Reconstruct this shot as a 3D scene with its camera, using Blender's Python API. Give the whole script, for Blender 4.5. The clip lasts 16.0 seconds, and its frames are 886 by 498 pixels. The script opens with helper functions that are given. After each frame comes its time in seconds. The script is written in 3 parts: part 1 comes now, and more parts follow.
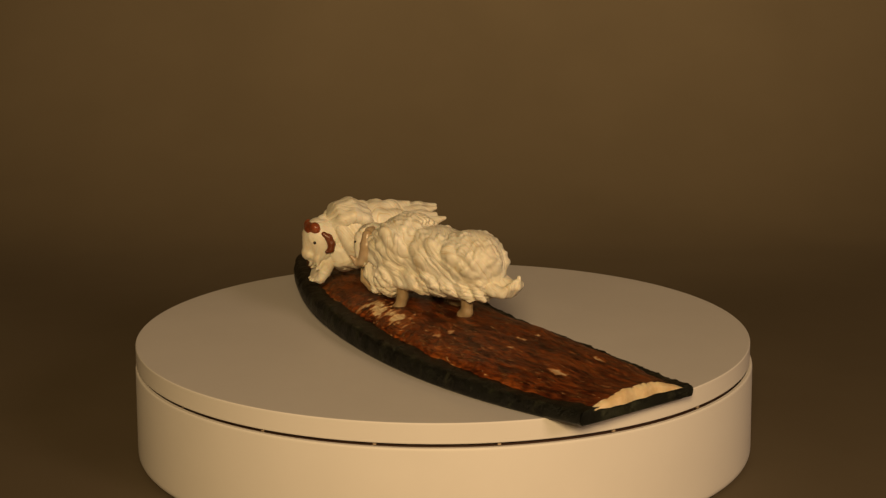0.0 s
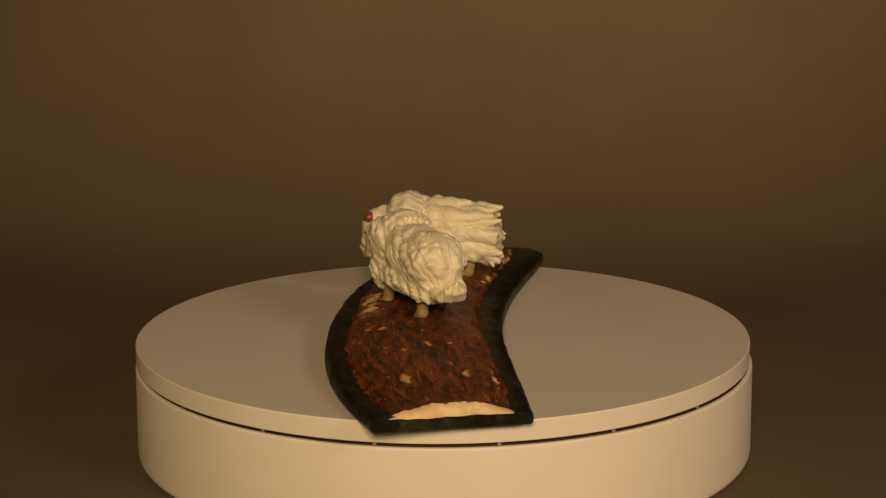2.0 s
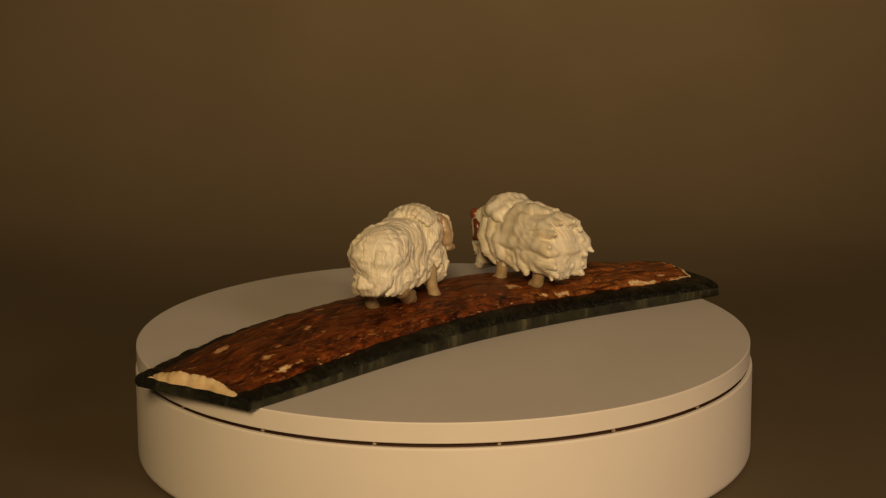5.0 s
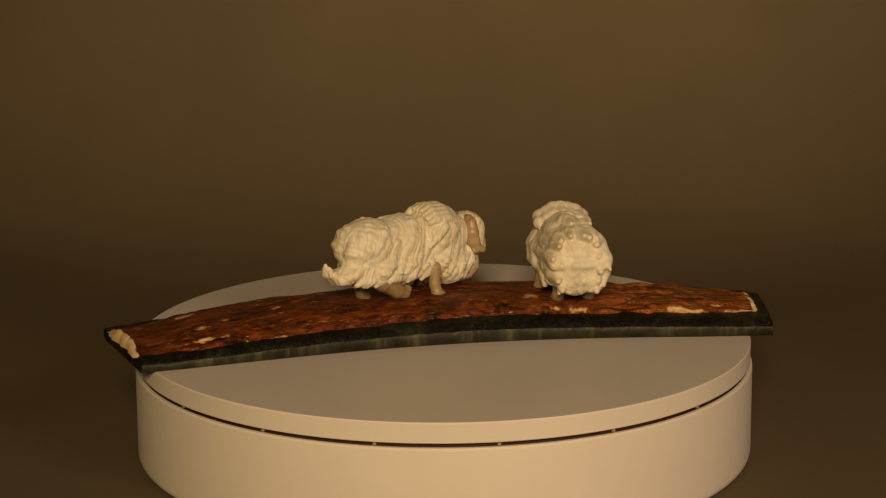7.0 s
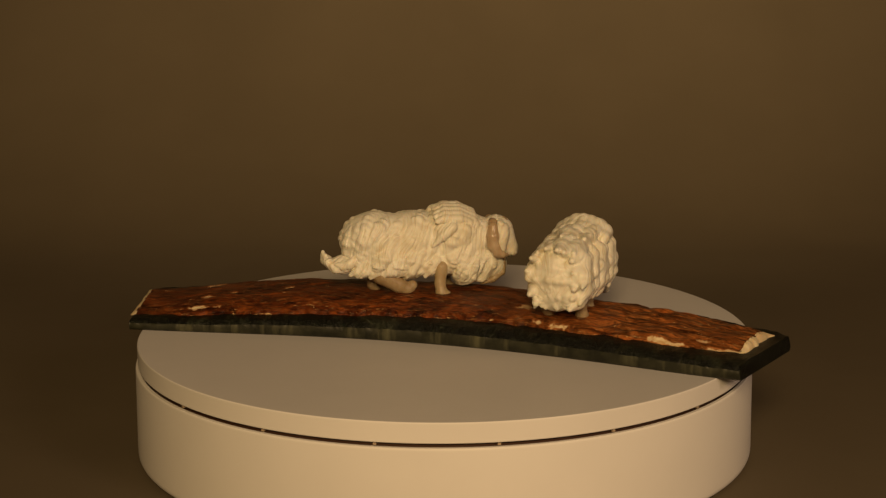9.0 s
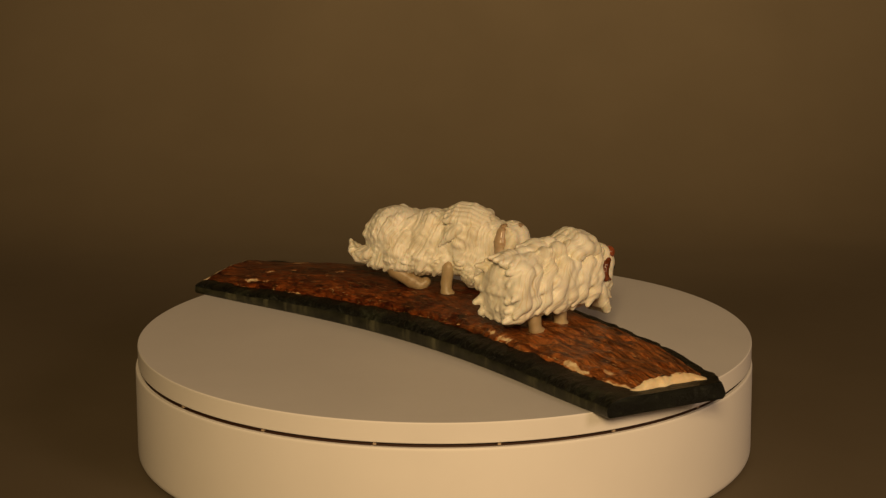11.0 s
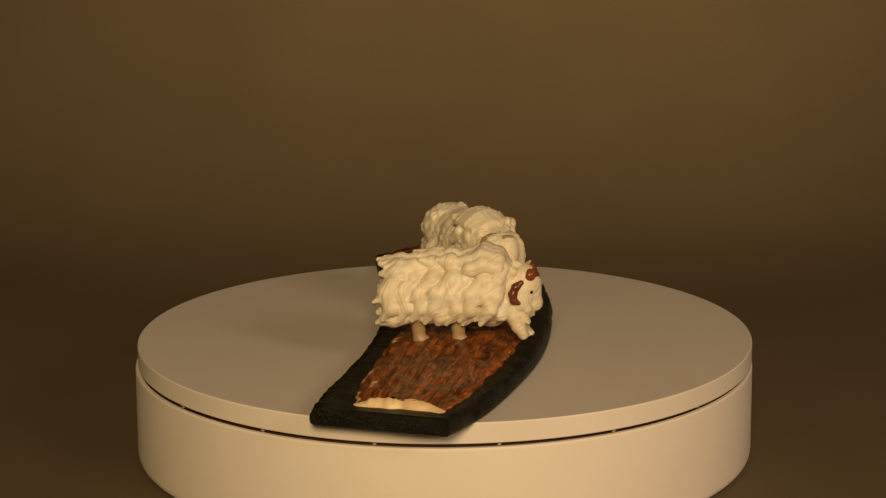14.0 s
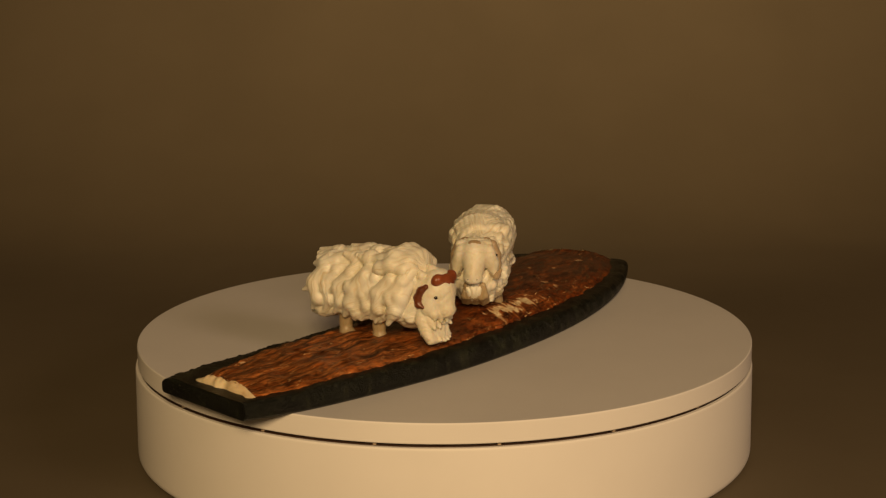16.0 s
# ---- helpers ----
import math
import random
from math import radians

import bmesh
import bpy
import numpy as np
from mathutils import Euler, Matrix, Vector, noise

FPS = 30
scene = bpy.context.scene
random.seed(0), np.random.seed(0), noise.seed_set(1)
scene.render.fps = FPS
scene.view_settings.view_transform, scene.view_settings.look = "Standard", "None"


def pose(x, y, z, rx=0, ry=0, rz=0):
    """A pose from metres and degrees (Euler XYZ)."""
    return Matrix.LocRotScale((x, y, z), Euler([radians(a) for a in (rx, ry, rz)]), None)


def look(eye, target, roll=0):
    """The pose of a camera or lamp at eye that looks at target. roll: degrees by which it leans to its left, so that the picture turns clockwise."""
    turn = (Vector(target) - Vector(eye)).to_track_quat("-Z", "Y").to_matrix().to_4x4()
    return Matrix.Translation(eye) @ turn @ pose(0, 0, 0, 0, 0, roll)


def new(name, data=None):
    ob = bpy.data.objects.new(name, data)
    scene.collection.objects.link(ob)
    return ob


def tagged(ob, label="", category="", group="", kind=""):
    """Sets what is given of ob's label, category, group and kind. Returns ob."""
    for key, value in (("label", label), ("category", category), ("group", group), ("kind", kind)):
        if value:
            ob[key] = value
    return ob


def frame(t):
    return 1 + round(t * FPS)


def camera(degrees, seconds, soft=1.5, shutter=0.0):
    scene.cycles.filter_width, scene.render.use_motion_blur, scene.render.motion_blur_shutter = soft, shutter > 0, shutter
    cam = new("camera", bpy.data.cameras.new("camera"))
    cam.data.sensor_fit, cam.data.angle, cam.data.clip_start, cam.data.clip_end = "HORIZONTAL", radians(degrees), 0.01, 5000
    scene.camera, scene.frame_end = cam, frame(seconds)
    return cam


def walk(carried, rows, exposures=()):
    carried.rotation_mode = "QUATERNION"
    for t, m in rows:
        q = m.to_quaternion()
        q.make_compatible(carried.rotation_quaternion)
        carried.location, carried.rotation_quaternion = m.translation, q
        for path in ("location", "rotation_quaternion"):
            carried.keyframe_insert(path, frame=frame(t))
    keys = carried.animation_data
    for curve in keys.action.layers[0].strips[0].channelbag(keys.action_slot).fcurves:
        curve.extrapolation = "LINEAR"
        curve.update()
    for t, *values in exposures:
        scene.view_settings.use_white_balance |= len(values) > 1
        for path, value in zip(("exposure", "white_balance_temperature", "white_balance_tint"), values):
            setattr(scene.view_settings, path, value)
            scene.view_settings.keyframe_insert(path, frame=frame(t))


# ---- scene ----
cam = camera(28.94, 16.0, soft=1.3, shutter=0.3)
H = 0.0554            # height of the platter's top over the table
SPIN = 14.911         # degrees a second, clockwise from above
EYE = Vector((0.0, -0.82302, 0.21781 + H))
AHEAD = Vector((-0.00013, 0.97763, -0.21035))
walk(cam, [(0.0, look(EYE, EYE + AHEAD, -0.332)), (16.0, look(EYE, EYE + AHEAD, -0.332))],
     [(0.0, 0.05), (2.0, 0.0), (3.5, -0.08), (7.0, -0.14), (9.2, -0.14), (11.5, 0.05), (12.5, 0.07), (16.0, 0.04)])

# ---------------------------------------------------------------- light
world = bpy.data.worlds.new("room_dark")
world.use_nodes = True
scene.world = world
world.node_tree.nodes["Background"].inputs[0].default_value = (1.0, 0.72, 0.42, 1)
world.node_tree.nodes["Background"].inputs[1].default_value = 0.007


def area_lamp(name, eye, target, size, watts, colour, spread=180):
    data = bpy.data.lights.new(name, "AREA")
    data.shape, data.size, data.energy, data.color, data.spread = "DISK", size, watts, colour, radians(spread)
    ob = new(name, data)
    ob.matrix_world = look(eye, target)
    return ob


area_lamp("key_lamp", (-0.04, -1.55, 0.78), (0, 0.1, 0.08), 0.40, 20.0, (1.0, 0.66, 0.31))
area_lamp("backdrop_lamp", (0.20, -0.05, 0.95), (0.06, 0.80, 0.44), 0.15, 1.70, (1.0, 0.68, 0.34), 80)
area_lamp("side_lamp", (0.95, -1.10, 0.72), (0, 0, 0.05), 0.40, 5.0, (1.0, 0.67, 0.45))


# ---------------------------------------------------------------- materials
def material(name, rough=0.6, metal=0.0):
    m = bpy.data.materials.new(name)
    m.use_nodes = True
    nt = m.node_tree
    b = nt.nodes["Principled BSDF"]
    b.inputs["Roughness"].default_value, b.inputs["Metallic"].default_value = rough, metal
    return m, nt, b


def node(nt, kind, **values):
    n = nt.nodes.new(kind)
    for key, value in values.items():
        n.inputs[key.replace("_", " ")].default_value = value
    return n


def coords(nt, scale=(1, 1, 1)):
    tc = nt.nodes.new("ShaderNodeTexCoord")
    mp = nt.nodes.new("ShaderNodeMapping")
    mp.inputs["Scale"].default_value = scale
    nt.links.new(tc.outputs["Object"], mp.inputs["Vector"])
    return mp.outputs["Vector"]


def noise_tex(nt, vec, scale, detail=5.0, rough=0.6, distort=0.0):
    n = node(nt, "ShaderNodeTexNoise", Scale=scale, Detail=detail, Roughness=rough, Distortion=distort)
    nt.links.new(vec, n.inputs["Vector"])
    return n.outputs["Fac"]


def ramp(nt, fac, *stops):
    r = nt.nodes.new("ShaderNodeValToRGB")
    el = r.color_ramp.elements
    while len(el) < len(stops):
        el.new(0.5)
    for e, (at, c) in zip(el, stops):
        e.position, e.color = at, (*c, 1)
    nt.links.new(fac, r.inputs["Fac"])
    return r.outputs["Color"]


def mix(nt, fac, a, b, mode="MIX"):
    n = nt.nodes.new("ShaderNodeMix")
    n.data_type, n.blend_type = "RGBA", mode
    for value, slot in ((fac, n.inputs[0]), (a, n.inputs[6]), (b, n.inputs[7])):
        if isinstance(value, (int, float)):
            slot.default_value = value
        elif isinstance(value, tuple):
            slot.default_value = (*value, 1)
        else:
            nt.links.new(value, slot)
    return n.outputs[2]


def relief(nt, b, fac, strength, metres):
    n = nt.nodes.new("ShaderNodeBump")
    n.inputs["Strength"].default_value, n.inputs["Distance"].default_value = strength, metres
    nt.links.new(fac, n.inputs["Height"])
    nt.links.new(n.outputs["Normal"], b.inputs["Normal"])


def plastic(name, colour, rough):
    m, nt, b = material(name, rough)
    v = coords(nt)
    c = ramp(nt, noise_tex(nt, v, 18, 4), (0.3, tuple(x * 0.95 for x in colour)), (0.7, colour))
    nt.links.new(c, b.inputs["Base Color"])
    relief(nt, b, noise_tex(nt, v, 2600, 2), 0.08, 0.0002)
    return m


def ivory(name, light, dark, streak=(1, 1, 1), rough=0.48):
    m, nt, b = material(name, rough)
    v = coords(nt, streak)
    c = ramp(nt, noise_tex(nt, v, 55, 5, 0.6), (0.30, dark), (0.62, light))
    fine = ramp(nt, noise_tex(nt, v, 420, 4, 0.7), (0.3, (0.90, 0.87, 0.80)), (0.6, (1, 1, 1)))
    nt.links.new(mix(nt, 1.0, c, fine, "MULTIPLY"), b.inputs["Base Color"])
    b.inputs["Subsurface Weight"].default_value = 0.25
    b.inputs["Subsurface Radius"].default_value = (0.0024, 0.0015, 0.0008)
    b.inputs["Subsurface Scale"].default_value = 1.0
    relief(nt, b, noise_tex(nt, v, 700, 4, 0.65), 0.25, 0.0004)
    return m


def carved_hair(name, light, groove):
    """Ivory cut into fine strands, with yellowed patina left in the grooves."""
    m, nt, b = material(name, 0.42)
    at = nt.nodes.new("ShaderNodeAttribute")
    at.attribute_name = "comb"

    def strands(scale, detail=3.0):
        mp = nt.nodes.new("ShaderNodeMapping")
        mp.inputs["Scale"].default_value = scale
        nt.links.new(at.outputs["Vector"], mp.inputs["Vector"])
        return noise_tex(nt, mp.outputs["Vector"], 1.0, detail, 0.55, 0.25)

    fine, wide = strands((1.8, 0.14, 1)), strands((0.5, 0.07, 1), 2.0)
    c = ramp(nt, fine, (0.30, groove), (0.46, light))
    c = mix(nt, 1.0, c, ramp(nt, noise_tex(nt, coords(nt), 60, 4), (0.32, (0.93, 0.89, 0.80)), (0.60, (1, 1, 1))), "MULTIPLY")
    c = mix(nt, ramp(nt, noise_tex(nt, coords(nt), 260, 3, 0.6), (0.70, (0, 0, 0)), (0.76, (0.5, 0.5, 0.5))), c, groove)
    nt.links.new(c, b.inputs["Base Color"])
    b.inputs["Subsurface Weight"].default_value = 0.12
    b.inputs["Subsurface Radius"].default_value = (0.0016, 0.0010, 0.0006)
    b.inputs["Subsurface Scale"].default_value = 1.0
    relief(nt, b, mix(nt, 0.35, fine, wide), 0.62, 0.0008)
    return m


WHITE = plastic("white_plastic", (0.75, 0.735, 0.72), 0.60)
# the same plastic, greyed down: the dimmer light on the platter's top as colour
WHITE_SHADED = plastic("shaded_white_plastic", (0.61, 0.605, 0.62), 0.50)
GAP = plastic("dark_gap", (0.050, 0.020, 0.009), 0.6)
RIB = plastic("rib_plastic", (0.34, 0.26, 0.18), 0.5)
FLEECE = carved_hair("carved_ivory", (0.79, 0.775, 0.68), (0.67, 0.59, 0.42))
FACE = ivory("smooth_ivory", (0.77, 0.75, 0.65), (0.66, 0.60, 0.45))
LEG = ivory("tan_horn", (0.42, 0.33, 0.20), (0.22, 0.15, 0.08), (1, 1, 0.35), 0.40)
BOSS = ivory("taupe_horn", (0.50, 0.40, 0.28), (0.34, 0.23, 0.13), (1, 1, 0.5), rough=0.28)
BROWN = ivory("red_brown_horn", (0.16, 0.045, 0.016), (0.05, 0.014, 0.007), rough=0.28)
RUST = ivory("rust_brown_horn", (0.26, 0.070, 0.026), (0.11, 0.028, 0.012), rough=0.28)
BONE = ivory("cut_ivory", (0.82, 0.72, 0.50), (0.62, 0.46, 0.26), rough=0.5)

EYE_MAT, _nt, _b = material("black_eye", 0.15)
_b.inputs["Base Color"].default_value = (0.012, 0.008, 0.006, 1)


def backdrop_paper():
    m, nt, b = material("brown_backdrop", 0.85)
    v = coords(nt)
    c = ramp(nt, noise_tex(nt, v, 6, 4), (0.35, (0.092, 0.071, 0.041)), (0.65, (0.104, 0.081, 0.048)))
    nt.links.new(c, b.inputs["Base Color"])
    relief(nt, b, noise_tex(nt, v, 900, 3), 0.1, 0.0003)
    return m


def bark():
    """Brown weathered tusk skin: lengthwise streaks, dark cracks, pale chips; lighter and more ridged towards one end."""
    m, nt, b = material("brown_tusk_bark", 0.30)
    b.inputs["Specular IOR Level"].default_value = 0.16
    tc = nt.nodes.new("ShaderNodeUVMap")
    tc.uv_map = "along"

    def uv(scale):
        mp = nt.nodes.new("ShaderNodeMapping")
        mp.inputs["Scale"].default_value = scale
        nt.links.new(tc.outputs["UV"], mp.inputs["Vector"])
        return mp.outputs["Vector"]

    broad = noise_tex(nt, uv((26, 95, 1)), 1.0, 7, 0.70, 0.9)
    red = ramp(nt, broad, (0.34, (0.012, 0.0035, 0.002)), (0.46, (0.070, 0.016, 0.005)), (0.58, (0.155, 0.040, 0.010)),
               (0.74, (0.31, 0.105, 0.026)))
    tan = ramp(nt, broad, (0.34, (0.06, 0.021, 0.007)), (0.47, (0.19, 0.070, 0.021)), (0.58, (0.28, 0.112, 0.036)), (0.76, (0.40, 0.19, 0.075)))
    sep = nt.nodes.new("ShaderNodeSeparateXYZ")
    nt.links.new(tc.outputs["UV"], sep.inputs[0])
    share = nt.nodes.new("ShaderNodeMapRange")
    share.inputs[1].default_value, share.inputs[2].default_value = 0.50, 0.66
    nt.links.new(sep.outputs[0], share.inputs[0])
    c = mix(nt, share.outputs[0], red, tan)
    blotch = noise_tex(nt, uv((17, 42, 1)), 1.0, 5, 0.62, 1.2)
    c = mix(nt, ramp(nt, blotch, (0.48, (0, 0, 0)), (0.68, (0.55, 0.55, 0.55))), c, (0.30, 0.088, 0.020))
    c = mix(nt, ramp(nt, blotch, (0.32, (0.6, 0.6, 0.6)), (0.46, (0, 0, 0))), c, (0.020, 0.006, 0.003))
    fine = noise_tex(nt, uv((64, 250, 1)), 1.0, 6, 0.68, 1.3)
    c = mix(nt, 0.7, c, ramp(nt, fine, (0.38, (0.08, 0.05, 0.04)), (0.48, (0.75, 0.68, 0.6)), (0.66, (1.8, 1.6, 1.25))), "MULTIPLY")
    groove = noise_tex(nt, uv((6, 120, 1)), 1.0, 4, 0.55, 1.0)
    dark = mix(nt, share.outputs[0], (1.0, 1.0, 1.0), ramp(nt, groove, (0.39, (0.38, 0.31, 0.25)), (0.54, (1.15, 1.1, 1.04))))
    c = mix(nt, 1.0, c, dark, "MULTIPLY")
    chip = noise_tex(nt, uv((42, 210, 1)), 1.0, 5, 0.62, 1.8)
    c = mix(nt, ramp(nt, chip, (0.635, (0, 0, 0)), (0.70, (1, 1, 1))), c, (0.70, 0.47, 0.22))
    hair = noise_tex(nt, uv((30, 520, 1)), 1.0, 4, 0.6, 2.5)
    c = mix(nt, ramp(nt, hair, (0.59, (0, 0, 0)), (0.70, (0.65, 0.65, 0.65))), c, (0.50, 0.27, 0.10))
    at = nt.nodes.new("ShaderNodeAttribute")
    at.attribute_name = "bare"
    ivory_tone = ramp(nt, noise_tex(nt, uv((90, 200, 1)), 1.0, 4), (0.35, (0.55, 0.34, 0.15)), (0.6, (0.80, 0.66, 0.42)))
    c = mix(nt, ramp(nt, at.outputs["Fac"], (0.12, (0, 0, 0)), (0.40, (0.7, 0.7, 0.7))), c, (0.40, 0.15, 0.045))
    c = mix(nt, ramp(nt, at.outputs["Fac"], (0.38, (0, 0, 0)), (0.62, (1, 1, 1))), c, ivory_tone)
    nt.links.new(c, b.inputs["Base Color"])
    rr = nt.nodes.new("ShaderNodeMapRange")
    rr.inputs[3].default_value, rr.inputs[4].default_value = 0.16, 0.50
    nt.links.new(fine, rr.inputs[0])
    nt.links.new(rr.outputs[0], b.inputs["Roughness"])
    both = nt.nodes.new("ShaderNodeMix")
    both.data_type = "FLOAT"
    nt.links.new(share.outputs[0], both.inputs[0])
    nt.links.new(fine, both.inputs[2])
    nt.links.new(groove, both.inputs[3])
    relief(nt, b, both.outputs[0], 0.6, 0.0015)
    return m


def stone():
    m, nt, b = material("black_green_stone", 0.34)
    b.inputs["Specular IOR Level"].default_value = 0.22
    v = coords(nt)
    c = ramp(nt, noise_tex(nt, v, 45, 7, 0.68, 0.6), (0.38, (0.0022, 0.0026, 0.0020)), (0.57, (0.006, 0.0072, 0.005)),
             (0.66, (0.024, 0.028, 0.017)), (0.78, (0.085, 0.092, 0.058)))
    grit = noise_tex(nt, v, 380, 4, 0.65)
    c = mix(nt, ramp(nt, grit, (0.60, (0, 0, 0)), (0.74, (0.7, 0.7, 0.7))), c, (0.055, 0.064, 0.040))
    saw = noise_tex(nt, coords(nt, (1, 1, 0.12)), 130, 4, 0.6)
    c = mix(nt, ramp(nt, saw, (0.58, (0, 0, 0)), (0.74, (0.6, 0.6, 0.6))), c, (0.050, 0.052, 0.030))
    nt.links.new(c, b.inputs["Base Color"])
    rr = nt.nodes.new("ShaderNodeMapRange")
    rr.inputs[3].default_value, rr.inputs[4].default_value = 0.22, 0.55
    nt.links.new(noise_tex(nt, v, 70, 3), rr.inputs[0])
    nt.links.new(rr.outputs[0], b.inputs["Roughness"])
    relief(nt, b, noise_tex(nt, v, 420, 6, 0.72), 0.9, 0.0016)
    return m


def sawn_stone():
    """The sawn and polished flank of the slab, with upright tool marks."""
    m, nt, b = material("polished_olive_stone", 0.46)
    b.inputs["Specular IOR Level"].default_value = 0.3
    v = coords(nt)
    c = ramp(nt, noise_tex(nt, v, 90, 6, 0.7), (0.35, (0.010, 0.011, 0.0066)), (0.65, (0.034, 0.035, 0.021)))
    marks = noise_tex(nt, coords(nt, (1, 1, 0.08)), 85, 4, 0.62)
    c = mix(nt, ramp(nt, marks, (0.54, (0, 0, 0)), (0.70, (1, 1, 1))), c, (0.095, 0.094, 0.056))
    nt.links.new(c, b.inputs["Base Color"])
    relief(nt, b, noise_tex(nt, v, 500, 4, 0.6), 0.25, 0.0004)
    return m


PAPER, BARK, STONE, SAWN = backdrop_paper(), bark(), stone(), sawn_stone()


# ---------------------------------------------------------------- mesh helpers
def part(name, bm, mat, parent=None, label=""):
    """Link a bmesh as one mesh object, under a thing or a part."""
    me = bpy.data.meshes.new(name)
    bm.to_mesh(me)
    bm.free()
    me.materials.append(mat)
    ob = new(name, me)
    ob.parent = parent
    return tagged(ob, label) if label else ob


def from_arrays(name, verts, faces, mat, parent=None, label="", smooth=True):
    me = bpy.data.meshes.new(name)
    me.from_pydata([tuple(v) for v in verts], [], [tuple(int(i) for i in f) for f in faces])
    if smooth:
        me.polygons.foreach_set("use_smooth", [True] * len(me.polygons))
    me.materials.append(mat)
    ob = new(name, me)
    ob.parent = parent
    return tagged(ob, label) if label else ob


def turned(profile, segments=192):
    """A body of revolution from (radius, height) pairs, closed where the radius is nought."""
    bm = bmesh.new()
    rings = []
    for r, z in profile:
        if r == 0:
            rings.append([bm.verts.new((0, 0, z))])
        else:
            rings.append([bm.verts.new((r * math.cos(a), r * math.sin(a), z))
                          for a in (2 * math.pi * i / segments for i in range(segments))])
    for a, b in zip(rings, rings[1:]):
        for i in range(segments):
            j = (i + 1) % segments
            if len(a) == 1:
                f = bm.faces.new((a[0], b[i], b[j]))
            elif len(b) == 1:
                f = bm.faces.new((a[i], b[0], a[j]))
            else:
                f = bm.faces.new((a[i], b[i], b[j], a[j]))
            f.smooth = abs(a[0].co.z - b[0].co.z) > 1e-5
    bmesh.ops.recalc_face_normals(bm, faces=bm.faces)
    return bm


# ---------------------------------------------------------------- table sweep
def sweep():
    """One sheet: level table in front, curving up into the backdrop."""
    bm = bmesh.new()
    prof = [(-2.2, 0.0), (-0.6, 0.0), (0.0, 0.0), (0.42, 0.0)]
    prof += [(0.42 + 0.34 * math.sin(a), 0.34 - 0.34 * math.cos(a)) for a in (math.pi / 2 * i / 24 for i in range(1, 25))]
    prof += [(0.76, 0.8), (0.76, 2.0)]
    xs = [-2.0, -1.0, -0.5, 0.0, 0.5, 1.0, 2.0]
    grid = [[bm.verts.new((x, y, z)) for x in xs] for y, z in prof]
    for a, b in zip(grid, grid[1:]):
        for i in range(len(xs) - 1):
            bm.faces.new((a[i], a[i + 1], b[i + 1], b[i])).smooth = True
    ob = part("backdrop", bm, PAPER)
    return tagged(ob, "dark brown seamless paper sweep under and behind the turntable", "backdrop", kind="structure")


sweep()


# ---------------------------------------------------------------- turntable
def turntable():
    base = new("turntable")
    base.location = (0, 0, 0)
    top = H - 0.0108
    part("housing", turned([(0, 0.0006), (0.1495, 0.0006), (0.1507, 0.0010), (0.1512, 0.0020), (0.1513, 0.0035), (0.1513, 0.006), (0.1509, top - 0.0012), (0.1508, top - 0.0005),
                            (0.1504, top), (0.1490, top), (0.1488, top - 0.004), (0, top - 0.004)]), WHITE, base, "glossy white plastic drum")
    part("spindle", turned([(0.1468, top - 0.004), (0.1468, top + 0.0022)]), GAP, base, "dark recessed ring")
    part("foot_ring", turned([(0.139, 0.0), (0.143, 0.0), (0.143, 0.0012), (0.139, 0.0012), (0.139, 0.0)]), GAP, base, "dark rubber foot ring")
    rib = None
    for k in range(18):
        a = radians(-90 - 11.2 + 20 * k)
        bm = bmesh.new()
        bmesh.ops.create_cube(bm, size=1)
        bmesh.ops.scale(bm, vec=(0.0012, 0.0014, 0.0010), verts=bm.verts)
        if rib is None:
            rib = part("rib", bm, RIB, base, "small pale spacer in the gap")
            o = rib
        else:
            bm.free()
            o = new("rib", rib.data)
            o.parent = base
        o.matrix_basis = pose(0.1482 * math.cos(a), 0.1482 * math.sin(a), top + 0.0007, 0, 0, math.degrees(a))
    t = 0.0092
    bm = turned([(0, 0), (0.1495, 0), (0.14975, -0.0001), (0.14995, -0.0003), (0.1500, -0.0006), (0.1500, -0.0010), (0.1500, -t + 0.0006),
                 (0.1500, -t + 0.0003), (0.1497, -t), (0.1440, -t), (0, -t)])
    disc = part("platter", bm, WHITE_SHADED, base, "matte white round platter with a rounded rim, its top toned darker for shade")
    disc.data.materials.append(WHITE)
    # upright faces get the bright white; level ones keep the painted shade
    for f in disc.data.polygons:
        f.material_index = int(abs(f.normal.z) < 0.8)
    tagged(base, "round white plastic motorised turntable standing on brown paper", "turntable")
    return disc


platter = turntable()


# ---------------------------------------------------------------- carving base
def concave(y):
    swell = 2.8 * math.exp(-((y - 0.035) / 0.07) ** 2)
    y *= 10
    return (((-4.09 * y + 3.07) * y + 18.78) * y - 56.01) * y + 30.87 + swell


def convex(y):
    flat = 2.4 * math.exp(-((y - 0.085) / 0.045) ** 2)
    y *= 10
    return (((2.69 * y - 2.14) * y + 11.48) * y - 38.51) * y - 57.47 + flat


def rib_line(s):
    """The two edges of the slab at the share s of its length, in metres."""
    ya, yb = -0.1565 + 0.3033 * s, -0.1135 + 0.2725 * s
    return Vector((convex(ya) / 1000, ya, 0)), Vector((concave(yb) / 1000, yb, 0))


def lerp_table(s, *stops):
    for (a, va), (b, vb) in zip(stops, stops[1:]):
        if s <= b:
            k = (s - a) / (b - a)
            return va + (vb - va) * k * k * (3 - 2 * k)
    return stops[-1][1]


def slab_height(s):
    return lerp_table(s, (0, 0.0060), (0.3, 0.0092), (0.5, 0.0104), (0.75, 0.0094), (1, 0.0078))


